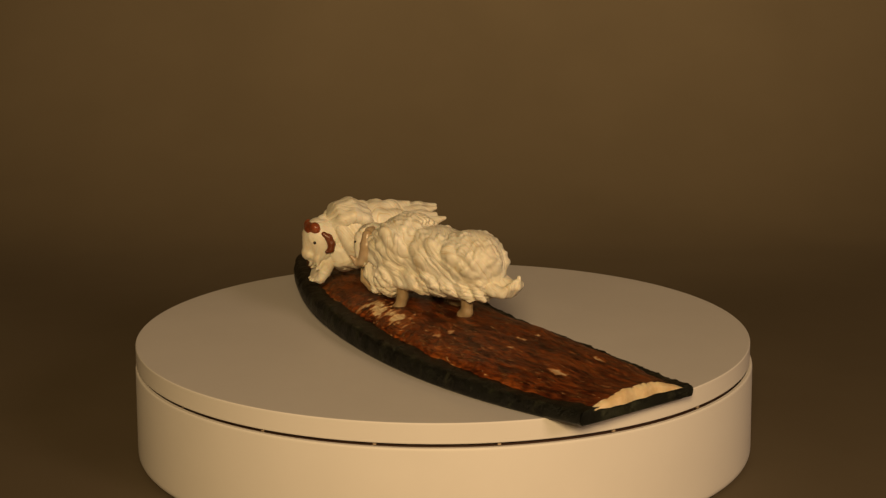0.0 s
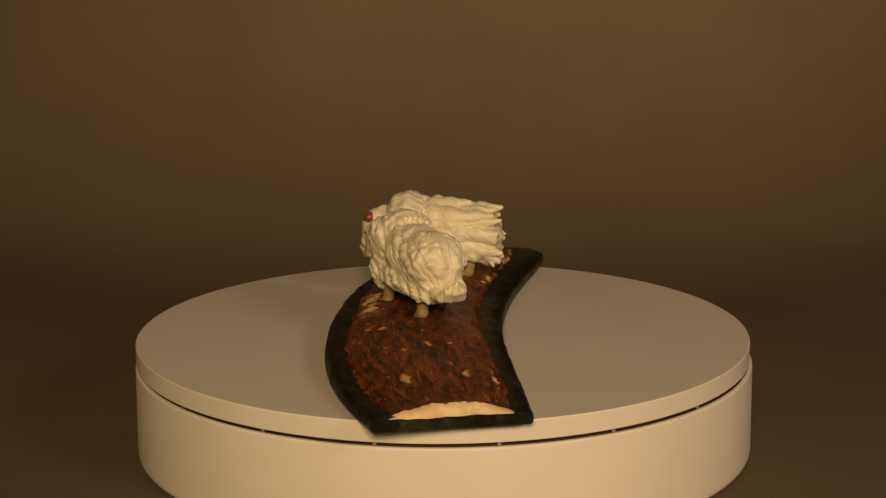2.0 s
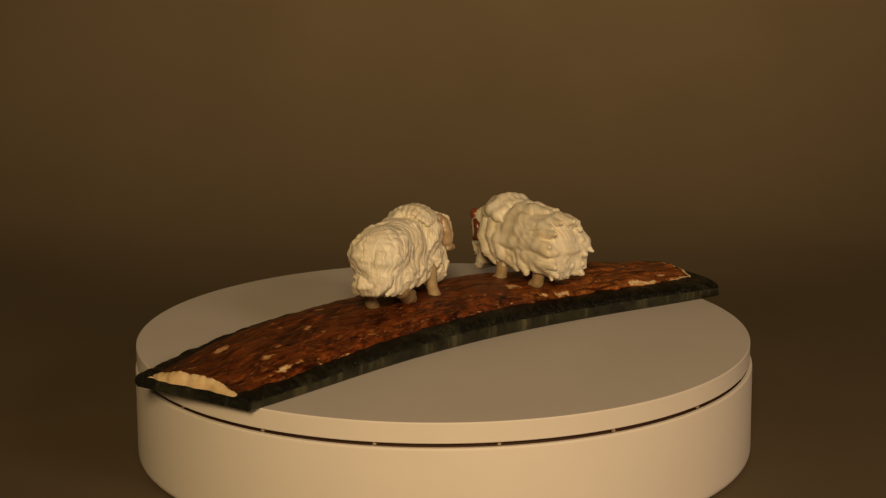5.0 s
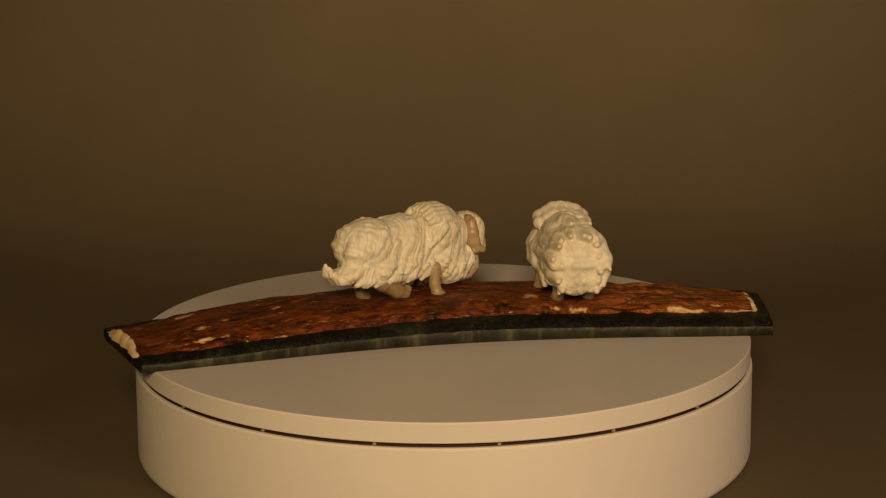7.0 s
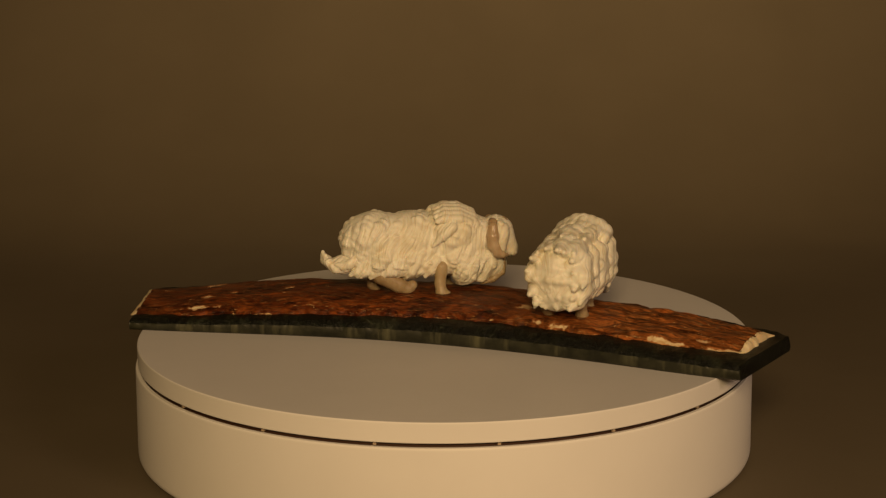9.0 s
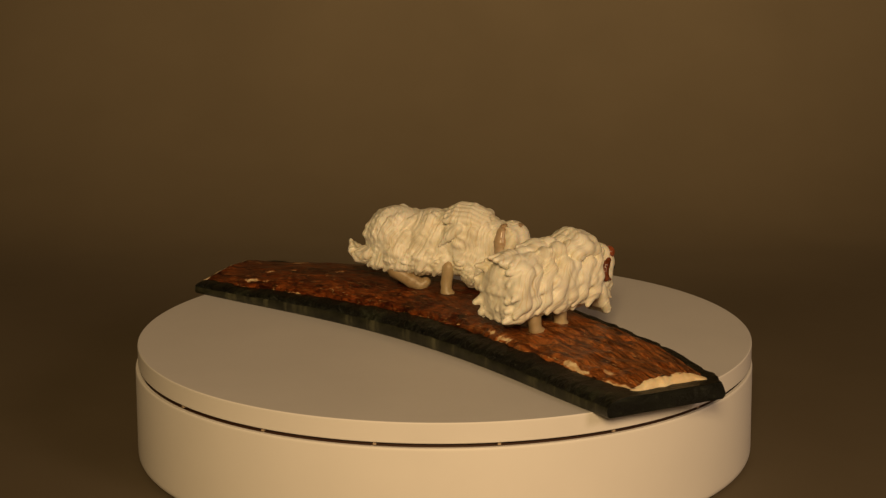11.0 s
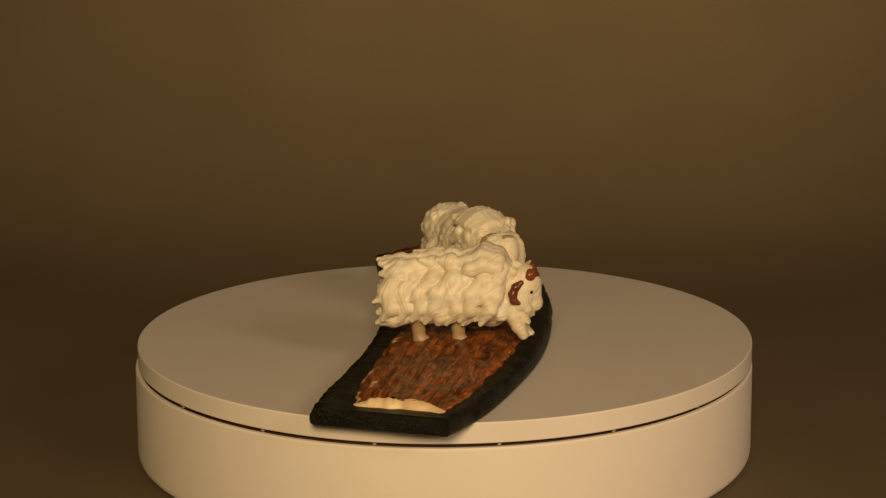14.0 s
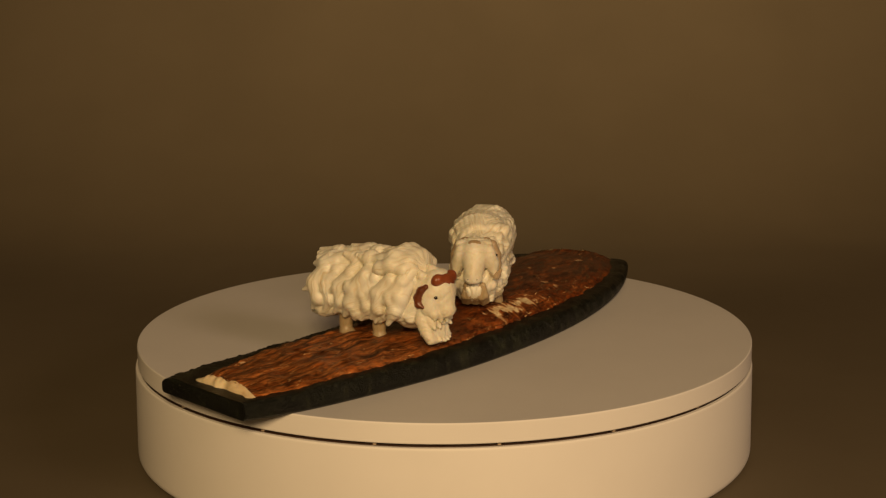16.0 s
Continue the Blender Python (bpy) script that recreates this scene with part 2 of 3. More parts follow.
def slab():
    n, verts, faces = 420, [], []
    for i in range(n + 1):
        s = i / n
        l, r = rib_line(s)
        w = (r - l).length
        d = (r - l) / w
        h = slab_height(s)
        sec = [(0.0012, 0.0), (0.0, 0.0012), (-0.0002, h * 0.35), (0.0004, h * 0.7), (0.0014, h * 0.92), (0.0030, h * 1.0), (0.0060, h * 1.02),
               (0.0095, h), (w * 0.35, h), (w * 0.65, h), (w - 0.0108, h * 1.0), (w - 0.0068, h * 0.97), (w - 0.0032, h * 0.88), (w - 0.0013, h * 0.76),
               (w - 0.0002, h * 0.60), (w, h * 0.36), (w - 0.0003, 0.0008), (w - 0.0012, 0.0), (w * 0.65, 0.0), (w * 0.35, 0.0)]
        for k, (u, z) in enumerate(sec):
            p = l + d * u
            p.z = z
            if 2 <= k <= 7 or 10 <= k <= 14:
                rough = 0.5 if k in (2, 14) else 1.0
                j = noise.noise_vector(p * 240) * 0.0006 * rough + noise.noise_vector(p * 110) * 0.0011 * rough
                if k in (12, 13):
                    chip = noise.noise(Vector((s * 210, k, 1.7))) + 0.6 * noise.noise(Vector((s * 470, k, 3.1)))
                    j += d * 0.0006 * chip
                    j.z += 0.0007 * chip
                p += Vector((j.x, j.y, j.z * 0.6))
            elif k in (15, 16):
                p += d * 0.00022 * noise.noise(Vector((s * 62, 0.3, 6.1)))
            verts.append(p)
    m = 20
    for i in range(n):
        for k in range(m):
            a, b = i * m + k, i * m + (k + 1) % m
            faces.append((a, b, b + m, a + m))
    faces.append(tuple(range(m)))
    faces.append(tuple(n * m + k for k in reversed(range(m))))
    ob = from_arrays("stone_slab", verts, faces, STONE, None)
    ob.data.materials.append(SAWN)
    for i in range(n):
        for k in (14, 15, 16):
            ob.data.polygons[i * m + k].material_index = 1
    ob.data.polygons[-1].use_smooth = ob.data.polygons[-2].use_smooth = False
    return tagged(ob, "long curved slab of black-green stone with chipped edges, overhanging the platter", "stone slab")


def tusk_edges(s):
    l, r = rib_line(s)
    d = (r - l).normalized()
    left = lerp_table(s, (0, 0.0080), (0.2, 0.0092), (0.38, 0.0108), (0.7, 0.0080), (1, 0.0065))
    right = lerp_table(s, (0, 0.0085), (0.2, 0.0085), (0.45, 0.0115), (0.7, 0.0120), (0.85, 0.0135), (1, 0.0165))
    return l + d * left, r - d * right


TUSK_A, TUSK_B = 0.004, 0.974


def tusk_rise(s):
    return lerp_table(s, (0, 0.0048), (0.2, 0.0078), (0.42, 0.0084), (0.7, 0.0060), (1, 0.0040))


# bare pale patches where the bark has come off: share of the length, place across, half sizes of both
PATCHES = ((0.446, -0.75, 0.034, 0.18), (0.378, -0.72, 0.026, 0.20),
           (0.637, 0.90, 0.020, 0.06), (0.676, 0.93, 0.016, 0.05), (0.598, 0.49, 0.012, 0.12), (0.860, 0.95, 0.030, 0.04), (0.908, 0.72, 0.014, 0.05),
           (0.955, 0.93, 0.022, 0.06), (0.273, -0.68, 0.009, 0.07), (0.270, -0.50, 0.008, 0.06), (0.188, -0.50, 0.010, 0.07), (0.178, -0.24, 0.012, 0.05),
           (0.080, -0.38, 0.012, 0.06), (0.208, 0.11, 0.010, 0.05), (0.130, 0.32, 0.014, 0.04), (0.098, 0.46, 0.012, 0.05), (0.208, 0.41, 0.010, 0.06),
           (0.105, 0.85, 0.022, 0.03))


def tusk():
    thing = new("tusk_piece")
    n, m = 420, 56
    verts, faces, uvs, bare = [], [], [], []
    for i in range(n + 1):
        k = i / n
        s = TUSK_A + (TUSK_B - TUSK_A) * k
        for j in range(m + 1):
            u = -1 + 2 * j / m
            wobble = noise.noise(Vector((s * 40, u, 3.3))) * 0.006 + noise.noise(Vector((s * 130, u, 7.1))) * 0.003
            # ends broken unevenly
            se = s + (wobble * 0.8 if k in (0.0, 1.0) else 0)
            l, r = tusk_edges(se)
            p = l.lerp(r, (u + 1) / 2)
            end = max(0.0, 1 - min(k, 1 - k) / 0.08)
            arch = max(0.0, 1 - abs(u) ** 2.5) ** (0.55 + 0.5 * end)
            p.z = slab_height(s) - 0.0006 + tusk_rise(s) * arch
            q = Vector((s * 0.31, u * 0.024, 0))
            ridge = noise.noise(Vector((q.x * 90, q.y * 330, 1))) * 0.00050 + noise.noise(Vector((q.x * 260, q.y * 900, 5))) * 0.00028
            broad = noise.noise(Vector((q.x * 45, q.y * 60, 9))) * 0.0008
            if s > 0.6:
                ridge += min(1, (s - 0.6) * 6) * 0.0020 * noise.noise(Vector((q.x * 75, q.y * 300 + q.x * 40, 14)))
            pale = 0.0
            for ps, pu, ws, wu in PATCHES:
                far = math.hypot((s - ps) / ws, (u - pu) / wu) + 1.1 * noise.noise(Vector((s * 60, u * 5, ps * 7))) + 0.8 * noise.noise(Vector((s * 170, u * 11, ps * 9)))
                pale = max(pale, 1.3 - far if ws > 0.015 else min(0.52, 1.05 - far))
            bare.append(max(0.0, min(1.0, pale)))
            if bare[-1] > 0.5:
                ridge = ridge * 0.3 - 0.0004
            p.z += (ridge + broad) * min(1, arch * 2)
            side = (r - l).normalized() * (noise.noise(Vector((s * 95, u * 2, 2))) * 0.0012 + noise.noise(Vector((s * 30, u, 8))) * 0.0015) * abs(u) ** 3
            verts.append(p + side)
            uvs.append((s * 3.1 * 0.1 * 3, (u + 1) / 2 * 0.05 * 3))
    for i in range(n):
        for j in range(m):
            a = i * (m + 1) + j
            faces.append((a, a + 1, a + m + 2, a + m + 1))
    skin = from_arrays("bark", verts, faces, BARK, thing, "glossy red-brown weathered tusk bark with pale chips")
    skin.data.attributes.new("bare", "FLOAT", "POINT").data.foreach_set("value", bare)
    layer = skin.data.uv_layers.new(name="along")
    loop = np.empty(len(skin.data.loops), dtype=np.int32)
    skin.data.loops.foreach_get("vertex_index", loop)
    layer.data.foreach_set("uv", np.array(uvs, dtype=np.float32)[loop].ravel())
    # cream cut faces at both ends, bevelled outwards under the bark
    for row, out in ((0, -1), (n, 1)):
        edge = [Vector(verts[row * (m + 1) + j]) for j in range(m + 1)]
        l, r = edge[0], edge[-1]
        ahead = Vector((-(r - l).y, (r - l).x, 0)).normalized() * out
        ev, ef = [], []
        for j, p in enumerate(edge):
            base = slab_height(TUSK_A if out < 0 else TUSK_B) - 0.0006
            hgt = tusk_rise(TUSK_A if out < 0 else TUSK_B) * max(0.0, 1 - abs(2 * j / m - 1) ** 2.5) ** 1.05
            hgt *= 1 + 0.30 * noise.noise(Vector((j * 0.13, out, 11))) + 0.18 * noise.noise(Vector((j * 0.37, out, 5)))
            push = 0.0026 + 0.0016 * noise.noise(Vector((j * 0.14, out, 4))) 
            for z, o in ((hgt + 0.0002, -0.0006), (hgt * 0.92, push * 0.35), (hgt * 0.55, push * 0.8), (0, push)):
                q = p + ahead * o
                q.z = base + max(0.0, z)
                ev.append(q)
        for j in range(m):
            for k in range(3):
                a = j * 4 + k
                ef.append((a, a + 4, a + 5, a + 1))
        from_arrays("cut_end", ev, ef, BONE, thing, "cream cut face of the tusk")
    return tagged(thing, "split brown tusk with cream cut ends lying on the stone slab", "tusk")


stone_slab = slab()
tusk_piece = tusk()


# ---------------------------------------------------------------- carved shapes
class Field:
    """A block of space, in millimetres, in which rounded forms melt together; its skin becomes a mesh."""

    def __init__(self, low, high, step):
        self.low, self.step = np.array(low, float), step
        self.n = np.ceil((np.array(high) - self.low) / step).astype(int) + 1
        self.f = np.full(self.n, 9.0, dtype=np.float32)

    def window(self, low, high):
        a = np.clip(np.floor((np.array(low) - self.low) / self.step).astype(int), 0, self.n)
        b = np.clip(np.ceil((np.array(high) - self.low) / self.step).astype(int) + 1, 0, self.n)
        sl = tuple(slice(i, j) for i, j in zip(a, b))
        g = np.meshgrid(*(self.low[k] + self.step * np.arange(a[k], b[k]) for k in range(3)), indexing="ij")
        return sl, np.stack(g, -1).astype(np.float32)

    def melt(self, sl, d, k):
        f = self.f[sl]
        if d.size == 0:
            return
        h = np.maximum(k - np.abs(f - d), 0) / k
        self.f[sl] = np.minimum(f, d) - h * h * k / 4

    def egg(self, c, r, turn=(0, 0, 0), k=3.0):
        c, r = np.array(c, float), np.array(r, float)
        m = np.array(Euler([radians(a) for a in turn]).to_matrix())
        reach = r.max() + k + 3
        sl, g = self.window(c - reach, c + reach)
        q = (g - c) @ m
        k0 = np.linalg.norm(q / r, axis=-1)
        k1 = np.linalg.norm(q / (r * r), axis=-1) + 1e-6
        self.melt(sl, k0 * (k0 - 1) / k1, k)
        return self

    def limb(self, a, b, ra, rb, k=1.0, flat=None):
        """A tapered rounded limb from a to b."""
        a, b = np.array(a, float), np.array(b, float)
        reach = max(ra, rb) + k + 1.5
        sl, g = self.window(np.minimum(a, b) - reach, np.maximum(a, b) + reach)
        ab = b - a
        t = np.clip(((g - a) @ ab) / (ab @ ab + 1e-9), 0, 1)
        v = g - a - t[..., None] * ab
        if flat is not None:
            axis, squash = flat
            axis = np.array(axis, float) / np.linalg.norm(axis)
            v = v + ((v @ axis) * (squash - 1))[..., None] * axis
        self.melt(sl, np.linalg.norm(v, axis=-1) - (ra + (rb - ra) * t), k)
        return self

    def chain(self, pts, radii, k=0.8):
        for a, b, ra, rb in zip(pts, pts[1:], radii, radii[1:]):
            self.limb(a, b, ra, rb, k)
        return self

    def below(self, z):
        """Cut away all under the height z."""
        zz = self.low[2] + self.step * np.arange(self.n[2])
        self.f = np.maximum(self.f, (z - zz)[None, None, :].astype(np.float32))
        return self

    def touch(self, p):
        """The spot of the skin next to p."""
        q = np.array(p, float)
        for _ in range(6):
            i = tuple(np.clip(np.round((q - self.low) / self.step).astype(int), 1, self.n - 2))
            q = q - self.slope(q[None])[0] * float(np.clip(self.f[i], -2, 2))
        return q

    def skin(self):
        f, n = self.f, self.n
        s = f < 0
        cells = np.zeros(n - 1, dtype=np.int8)
        acc, cnt = np.zeros((*(n - 1), 3), dtype=np.float32), np.zeros(n - 1, dtype=np.float32)
        for d in np.ndindex(2, 2, 2):
            cells += s[tuple(slice(d[k], n[k] - 1 + d[k]) for k in range(3))]
        mixed = (cells > 0) & (cells < 8)
        for axis in range(3):
            others = [k for k in range(3) if k != axis]
            for o in np.ndindex(2, 2):
                d = [0, 0, 0]
                d[others[0]], d[others[1]] = o
                lo = tuple(slice(d[k], n[k] - 1 + d[k]) for k in range(3))
                hi = tuple(slice(d[k] + (k == axis), n[k] - 1 + d[k] + (k == axis)) for k in range(3))
                cross = (s[lo] != s[hi]) & mixed
                t = f[lo][cross] / (f[lo][cross] - f[hi][cross])
                add = np.tile(np.array(d, np.float32), (len(t), 1))
                add[:, axis] = t
                acc[cross] += add
                cnt[cross] += 1
        where = np.argwhere(mixed)
        index = np.full(n - 1, -1, dtype=np.int64)
        index[mixed] = np.arange(len(where))
        verts = (where + acc[mixed] / cnt[mixed][:, None]) * self.step + self.low
        faces = []
        for axis in range(3):
            b, c = (axis + 1) % 3, (axis + 2) % 3
            lo = [slice(1, n[k] - 1) for k in range(3)]
            hi = list(lo)
            lo[axis], hi[axis] = slice(0, n[axis] - 1), slice(1, n[axis])
            for flip in (False, True):
                x, y = s[tuple(lo)], s[tuple(hi)]
                at = np.argwhere((x & ~y) if not flip else (~x & y))
                at = at + np.array([0 if k == axis else 1 for k in range(3)])
                quad = []
                for db, dc in ((-1, -1), (0, -1), (0, 0), (-1, 0)):
                    q = at.copy()
                    q[:, b] += db
                    q[:, c] += dc
                    quad.append(index[q[:, 0], q[:, 1], q[:, 2]])
                quad = np.stack(quad if not flip else quad[::-1], 1)
                faces.append(quad[(quad >= 0).all(1)])
        return verts, np.concatenate(faces)

    def slope(self, p):
        i = np.clip(np.round((p - self.low) / self.step).astype(int), 1, self.n - 2)
        g = [self.f[tuple((i + np.eye(3, dtype=int)[k]).T)] - self.f[tuple((i - np.eye(3, dtype=int)[k]).T)] for k in range(3)]
        g = np.stack(g, 1)
        return g / (np.linalg.norm(g, axis=1, keepdims=True) + 1e-9)


def carve(name, field, mat, parent, label="", shift=None):
    v, f = field.skin()
    comb = v
    if shift is not None:
        v, comb = shift(v, field.slope(v))
    ob = from_arrays(name, v / 1000, f, mat, parent, label)
    ob.data.attributes.new("comb", "FLOAT_VECTOR", "POINT").data.foreach_set("vector", np.asarray(comb, dtype=np.float32).ravel())
    return ob


def locks(field, rng, gap, length, thick, tip, flow, lift=0.0, sink=0.6, k=0.6, keep=None, stray=0.55, flat=1.0):
    """Lay overlapping locks of hair over the form as it stands; each follows the surface and frees its tip."""
    v, _ = field.skin()
    base = Field(field.low, field.low + field.step * (field.n - 1), field.step)
    base.f = field.f.copy()

    def down(q, depth):
        for _ in range(2):
            i = tuple(np.clip(np.round((q - base.low) / base.step).astype(int), 1, base.n - 2))
            nn = base.slope(q[None])[0]
            q = q - nn * float(np.clip(base.f[i] + depth, -3, 3))
        return q, nn

    taken, chosen = {}, []
    for i in rng.permutation(len(v)):
        p = v[i]
        cell = tuple((p // gap).astype(int))
        near = (taken.get((cell[0] + a, cell[1] + b, cell[2] + c)) for a in (-1, 0, 1) for b in (-1, 0, 1) for c in (-1, 0, 1))
        if any(q is not None and np.sum((q - p) ** 2) < gap * gap for q in near) or (keep is not None and not keep(p)):
            continue
        taken[cell] = p
        chosen.append(p)
    steps = 5
    for p in chosen:
        size = rng.uniform(0.75, 1.25)
        w = noise.noise_vector(Vector(p) * 0.07) * stray
        pts, radii = [], []
        q, nn = down(p.copy(), thick * sink / flat)
        for n in range(steps + 1):
            t = n / steps
            pts.append(q + nn * lift * size * t ** 3)
            radii.append(size * (thick * (0.5 + 1.25 * t) if t < 0.4 else thick + (tip - thick) * ((t - 0.4) / 0.6) ** 1.3))
            d = np.array(flow(q, nn), float) + np.array(w)
            d -= nn * (d @ nn)
            d /= np.linalg.norm(d) + 1e-6
            q, nn = down(q + d * length * size / steps, thick * sink / flat * (1 - 0.6 * t))
        if np.linalg.norm(pts[-1] - pts[0]) > 0.5 * length * size:
            for a, b, ra, rb in zip(pts, pts[1:], radii, radii[1:]):
                field.limb(a, b, ra, rb, k, (nn, flat) if flat > 1 else None)


def combed(period, depth, seed, left, right, middle=40, wave=5.0):
    """Chisel lines down the coat; left and right name how steeply they fall on either flank (0 lengthwise, 1 upright).
    Gives the carved places and, for the fine strands of the material, the way across and along the hair."""
    def shift(v, nn):
        out, comb = np.empty_like(v), np.empty_like(v)
        for i, (p, q) in enumerate(zip(v, nn)):
            a = 14 * abs(math.atan2(p[1], p[2] - middle + 12))
            t = min(1.0, max(0.0, (p[1] + 4) / 8))
            steep = right + (left - right) * t * t * (3 - 2 * t)
            at = Vector(p)
            across = p[0] * steep + a * math.sqrt(1 - steep * steep) + wave * noise.noise(at * 0.06) + 0.6 * noise.noise(at * 0.24)
            along = 0.10 * (a * steep - p[0] * (1 - steep))
            h = noise.noise(Vector((across / period, along, seed))) + 0.5 * noise.noise(Vector((across * 2.1 / period, along * 1.7, seed + 4)))
            out[i] = p + q * (h - 0.5 * abs(h)) * depth
            comb[i] = across, along * 10, seed
        return out, comb
    return shift


def eyeball(parent, at, r):
    bm = bmesh.new()
    bmesh.ops.create_uvsphere(bm, u_segments=16, v_segments=10, radius=r / 1000)
    for f in bm.faces:
        f.smooth = True
    o = part("eye", bm, EYE_MAT, parent, "tiny black bead eye")
    o.location = [c / 1000 for c in at]
    return o


def walking_ox():
    """Muskox that walks along the tusk. Millimetres over the platter, +x ahead, +y its left."""
    rng = np.random.default_rng(3)
    thing = new("muskox_figurine")
    f = Field((-50, -24, 14), (50, 24, 68), 0.34)
    f.egg((-19, 1.0, 43.2), (16.5, 13.8, 13.8), k=4)
    f.egg((0, 1.2, 43.0), (16, 13.8, 13.8), k=4)
    f.egg((20, 1.5, 45.8), (14.5, 13.8, 14.2), (0, 10, 0), k=4)
    f.egg((-8, 0, 33), (25, 13.2, 8), k=5)
    f.egg((23, 0, 34), (13, 12.0, 10), k=5)
    f.egg((33, 1.2, 42.5), (8, 10.5, 10), (0, 25, 0), k=4)

    def flow(p, nn):
        side = 1 if p[1] > 0 else -1
        rake = -1.35 if p[1] > 0 else -0.7
        return (rake if p[2] > 34 else rake * 0.6, side * max(0.0, nn[2]) * 0.9, -1.0)

    f.egg((26, 7.5, 30), (6.5, 5.0, 8.5), k=2)
    f.egg((24, -7.5, 30), (6.5, 5.0, 8.0), k=2)
    locks(f, rng, 5.6, 19, 3.6, 0.5, flow, lift=0.7, sink=0.86, k=0.9, stray=0.45, flat=1.7)
    locks(f, rng, 4.0, 11, 2.3, 0.4, flow, lift=1.6, sink=0.6, k=0.4, keep=lambda p: p[2] < 34, stray=0.4, flat=1.8)
    # the shoulder hump: a level top of long strands that break off in a step behind
    f.egg((20.5, 0.6, 53.5), (9.0, 9.6, 6.4), k=0.6)
    for y in (-9.5, -7.6, -5.4, -3, -0.6, 1.8, 4.2, 6.4, 8.6):
        w = abs(y)
        z = 58.6 - 0.052 * y * y
        f.chain([(29, y * 0.7, z - 3.4), (22, y, z - 0.2), (15, y * 1.08, z + 0.2), (10.4 + rng.uniform(-0.6, 0.8) + (2.5 if y > 4 else 0), y * 1.12, z - 0.6 + rng.uniform(-0.5, 0.4))], [2.4, 2.5, 2.4, 1.5], 0.5)
        if y < 0:
            f.chain([(18, y - 2.5, z - 4), (13, y - 3.4, z - 8), (9.0 + rng.uniform(-1, 1), y * 0.7 - 6.2, z - 13)], [2.8, 2.4, 0.6], 0.6)
    # ragged skirt
    for x in np.arange(-29, 36, 2.0):
        for side in (-1, 1):
            y = side * (10.5 + rng.uniform(-1.5, 1.5)) * math.sqrt(max(0.15, 1 - ((x + 2) / 42) ** 2))
            f.chain([(x + 3, y, 33), (x + rng.uniform(0, 1.5), y * 1.05, 28.5), (x - 2.5 + rng.uniform(-1, 1), y * 0.96, 26.2 + rng.uniform(-0.8, 0.8))],
                    [2.8, 2.3, 1.1], 0.6)
    carve("fleece", f, FLEECE, thing, "cream carved coat with combed hair grooves", combed(1.15, 0.32, 2, 0.36, 0.88))
    # upturned tail tuft
    t = Field((-58, -13, 20), (-26, 13, 46), 0.42)
    for y in np.arange(-5, 5.1, 1.25):
        c, e = abs(y), rng.uniform(-0.5, 0.5)
        t.chain([(-29, y * 0.9, 34 - c * 0.3), (-35, y * 1.05, 29.6 + c * 0.2), (-40.5 + c * 0.25, y * 0.95, 30.0 + e * 0.4), (-44.6 + c * 0.4 + e, y * 0.75, 33.2),
                 (-45.6 + c * 0.4 + e, y * 0.6, 37.0 - c * 0.5 + e)], [3.2, 3.0, 2.5, 2.0, 1.1], 0.4)
    for y in np.arange(-7.5, 2.1, 1.2):
        c, e = abs(y + 3), rng.uniform(-0.6, 0.6)
        t.chain([(-28, y * 0.9, 36 - c * 0.2), (-33, y, 32.5), (-37.5 + c * 0.3, y * 0.95, 31.6 + e * 0.5), (-41.0 + c * 0.4 + e, y * 0.85, 33.6 - c * 0.2)], [3.0, 2.6, 2.0, 0.8], 0.35)
    t.egg((-35.0, -2.0, 31.5), (7.5, 5.4, 4.8), (0, -8, 0), k=1.0)
    carve("tail", t, FLEECE, thing, "upturned carved tail tuft", combed(0.8, 0.35, 6, 0.2, 0.2, 24, 3.0))
    # bowed head
    h = Field((28, -14, 26), (60, 14, 58), 0.42)
    h.egg((42.5, 0, 46), (8.0, 7.2, 7.0), (0, 35, 0), k=2.5)
    h.limb((44, 0, 45), (49.0, -0.5, 36.5), 6.6, 4.3, 2.5)
    h.egg((49.6, -0.5, 34.8), (3.4, 4.4, 2.4), (0, 20, 0), k=1.2)
    for side in (-1, 1):
        h.egg((43.6, side * 7.4, 43.0), (3.6, 3.2, 7.4), (6 * side, 14, 0), k=1.8)
        h.limb((43.0, side * 8.6, 41), (44.0, side * 9.4, 35.5), 2.8, 1.2, 1.2)
        for n in (0, 1, 2):
            h.chain([(40.5 - n, side * (7.2 + n * 0.7), 42), (41.5 - n, side * (8.0 + n * 0.8), 37.5), (42.0 - n * 1.5, side * (8.2 + n), 33.0 + n)], [2.4, 1.9, 0.7], 0.6)
    for y in (-7.0, -5.6, -4.2, -2.4, -0.6, 1.2, 3.0, 4.6, 5.8):
        h.chain([(42.0, y * 1.05, 48.0 - abs(y) * 0.2), (43.0, y * 1.1, 51.4 - abs(y) * 0.22), (42.0 + rng.uniform(-0.5, 0.5), y * 1.15, 53.4 - abs(y) * 0.3)], [2.4, 1.7, 0.6], 0.6)
    head = carve("head", h, FACE, thing, "smooth cream bowed head", combed(0.9, 0.22, 8, 0.7, 0.7, 36))
    eyeball(head, h.touch((45.0, 11.0, 45.4)), 0.55)
    for y in (1.6, -2.6):
        eyeball(head, (53.0, y, 35.0), 0.22).name = "nostril"
    b = Field((32, -16, 36), (56, 16, 60), 0.4)
    b.egg((46.4, 0, 50.6), (2.4, 3.6, 1.5), (0, 38, 0), k=1.5)
    b.chain([(39.2, -7.6, 48.4), (39.6, -5.2, 50.2), (39.8, 0, 50.6), (39.6, 5.2, 50.2), (39.2, 7.6, 48.4)], [2.2, 2.2, 2.0, 2.2, 2.2], 1)
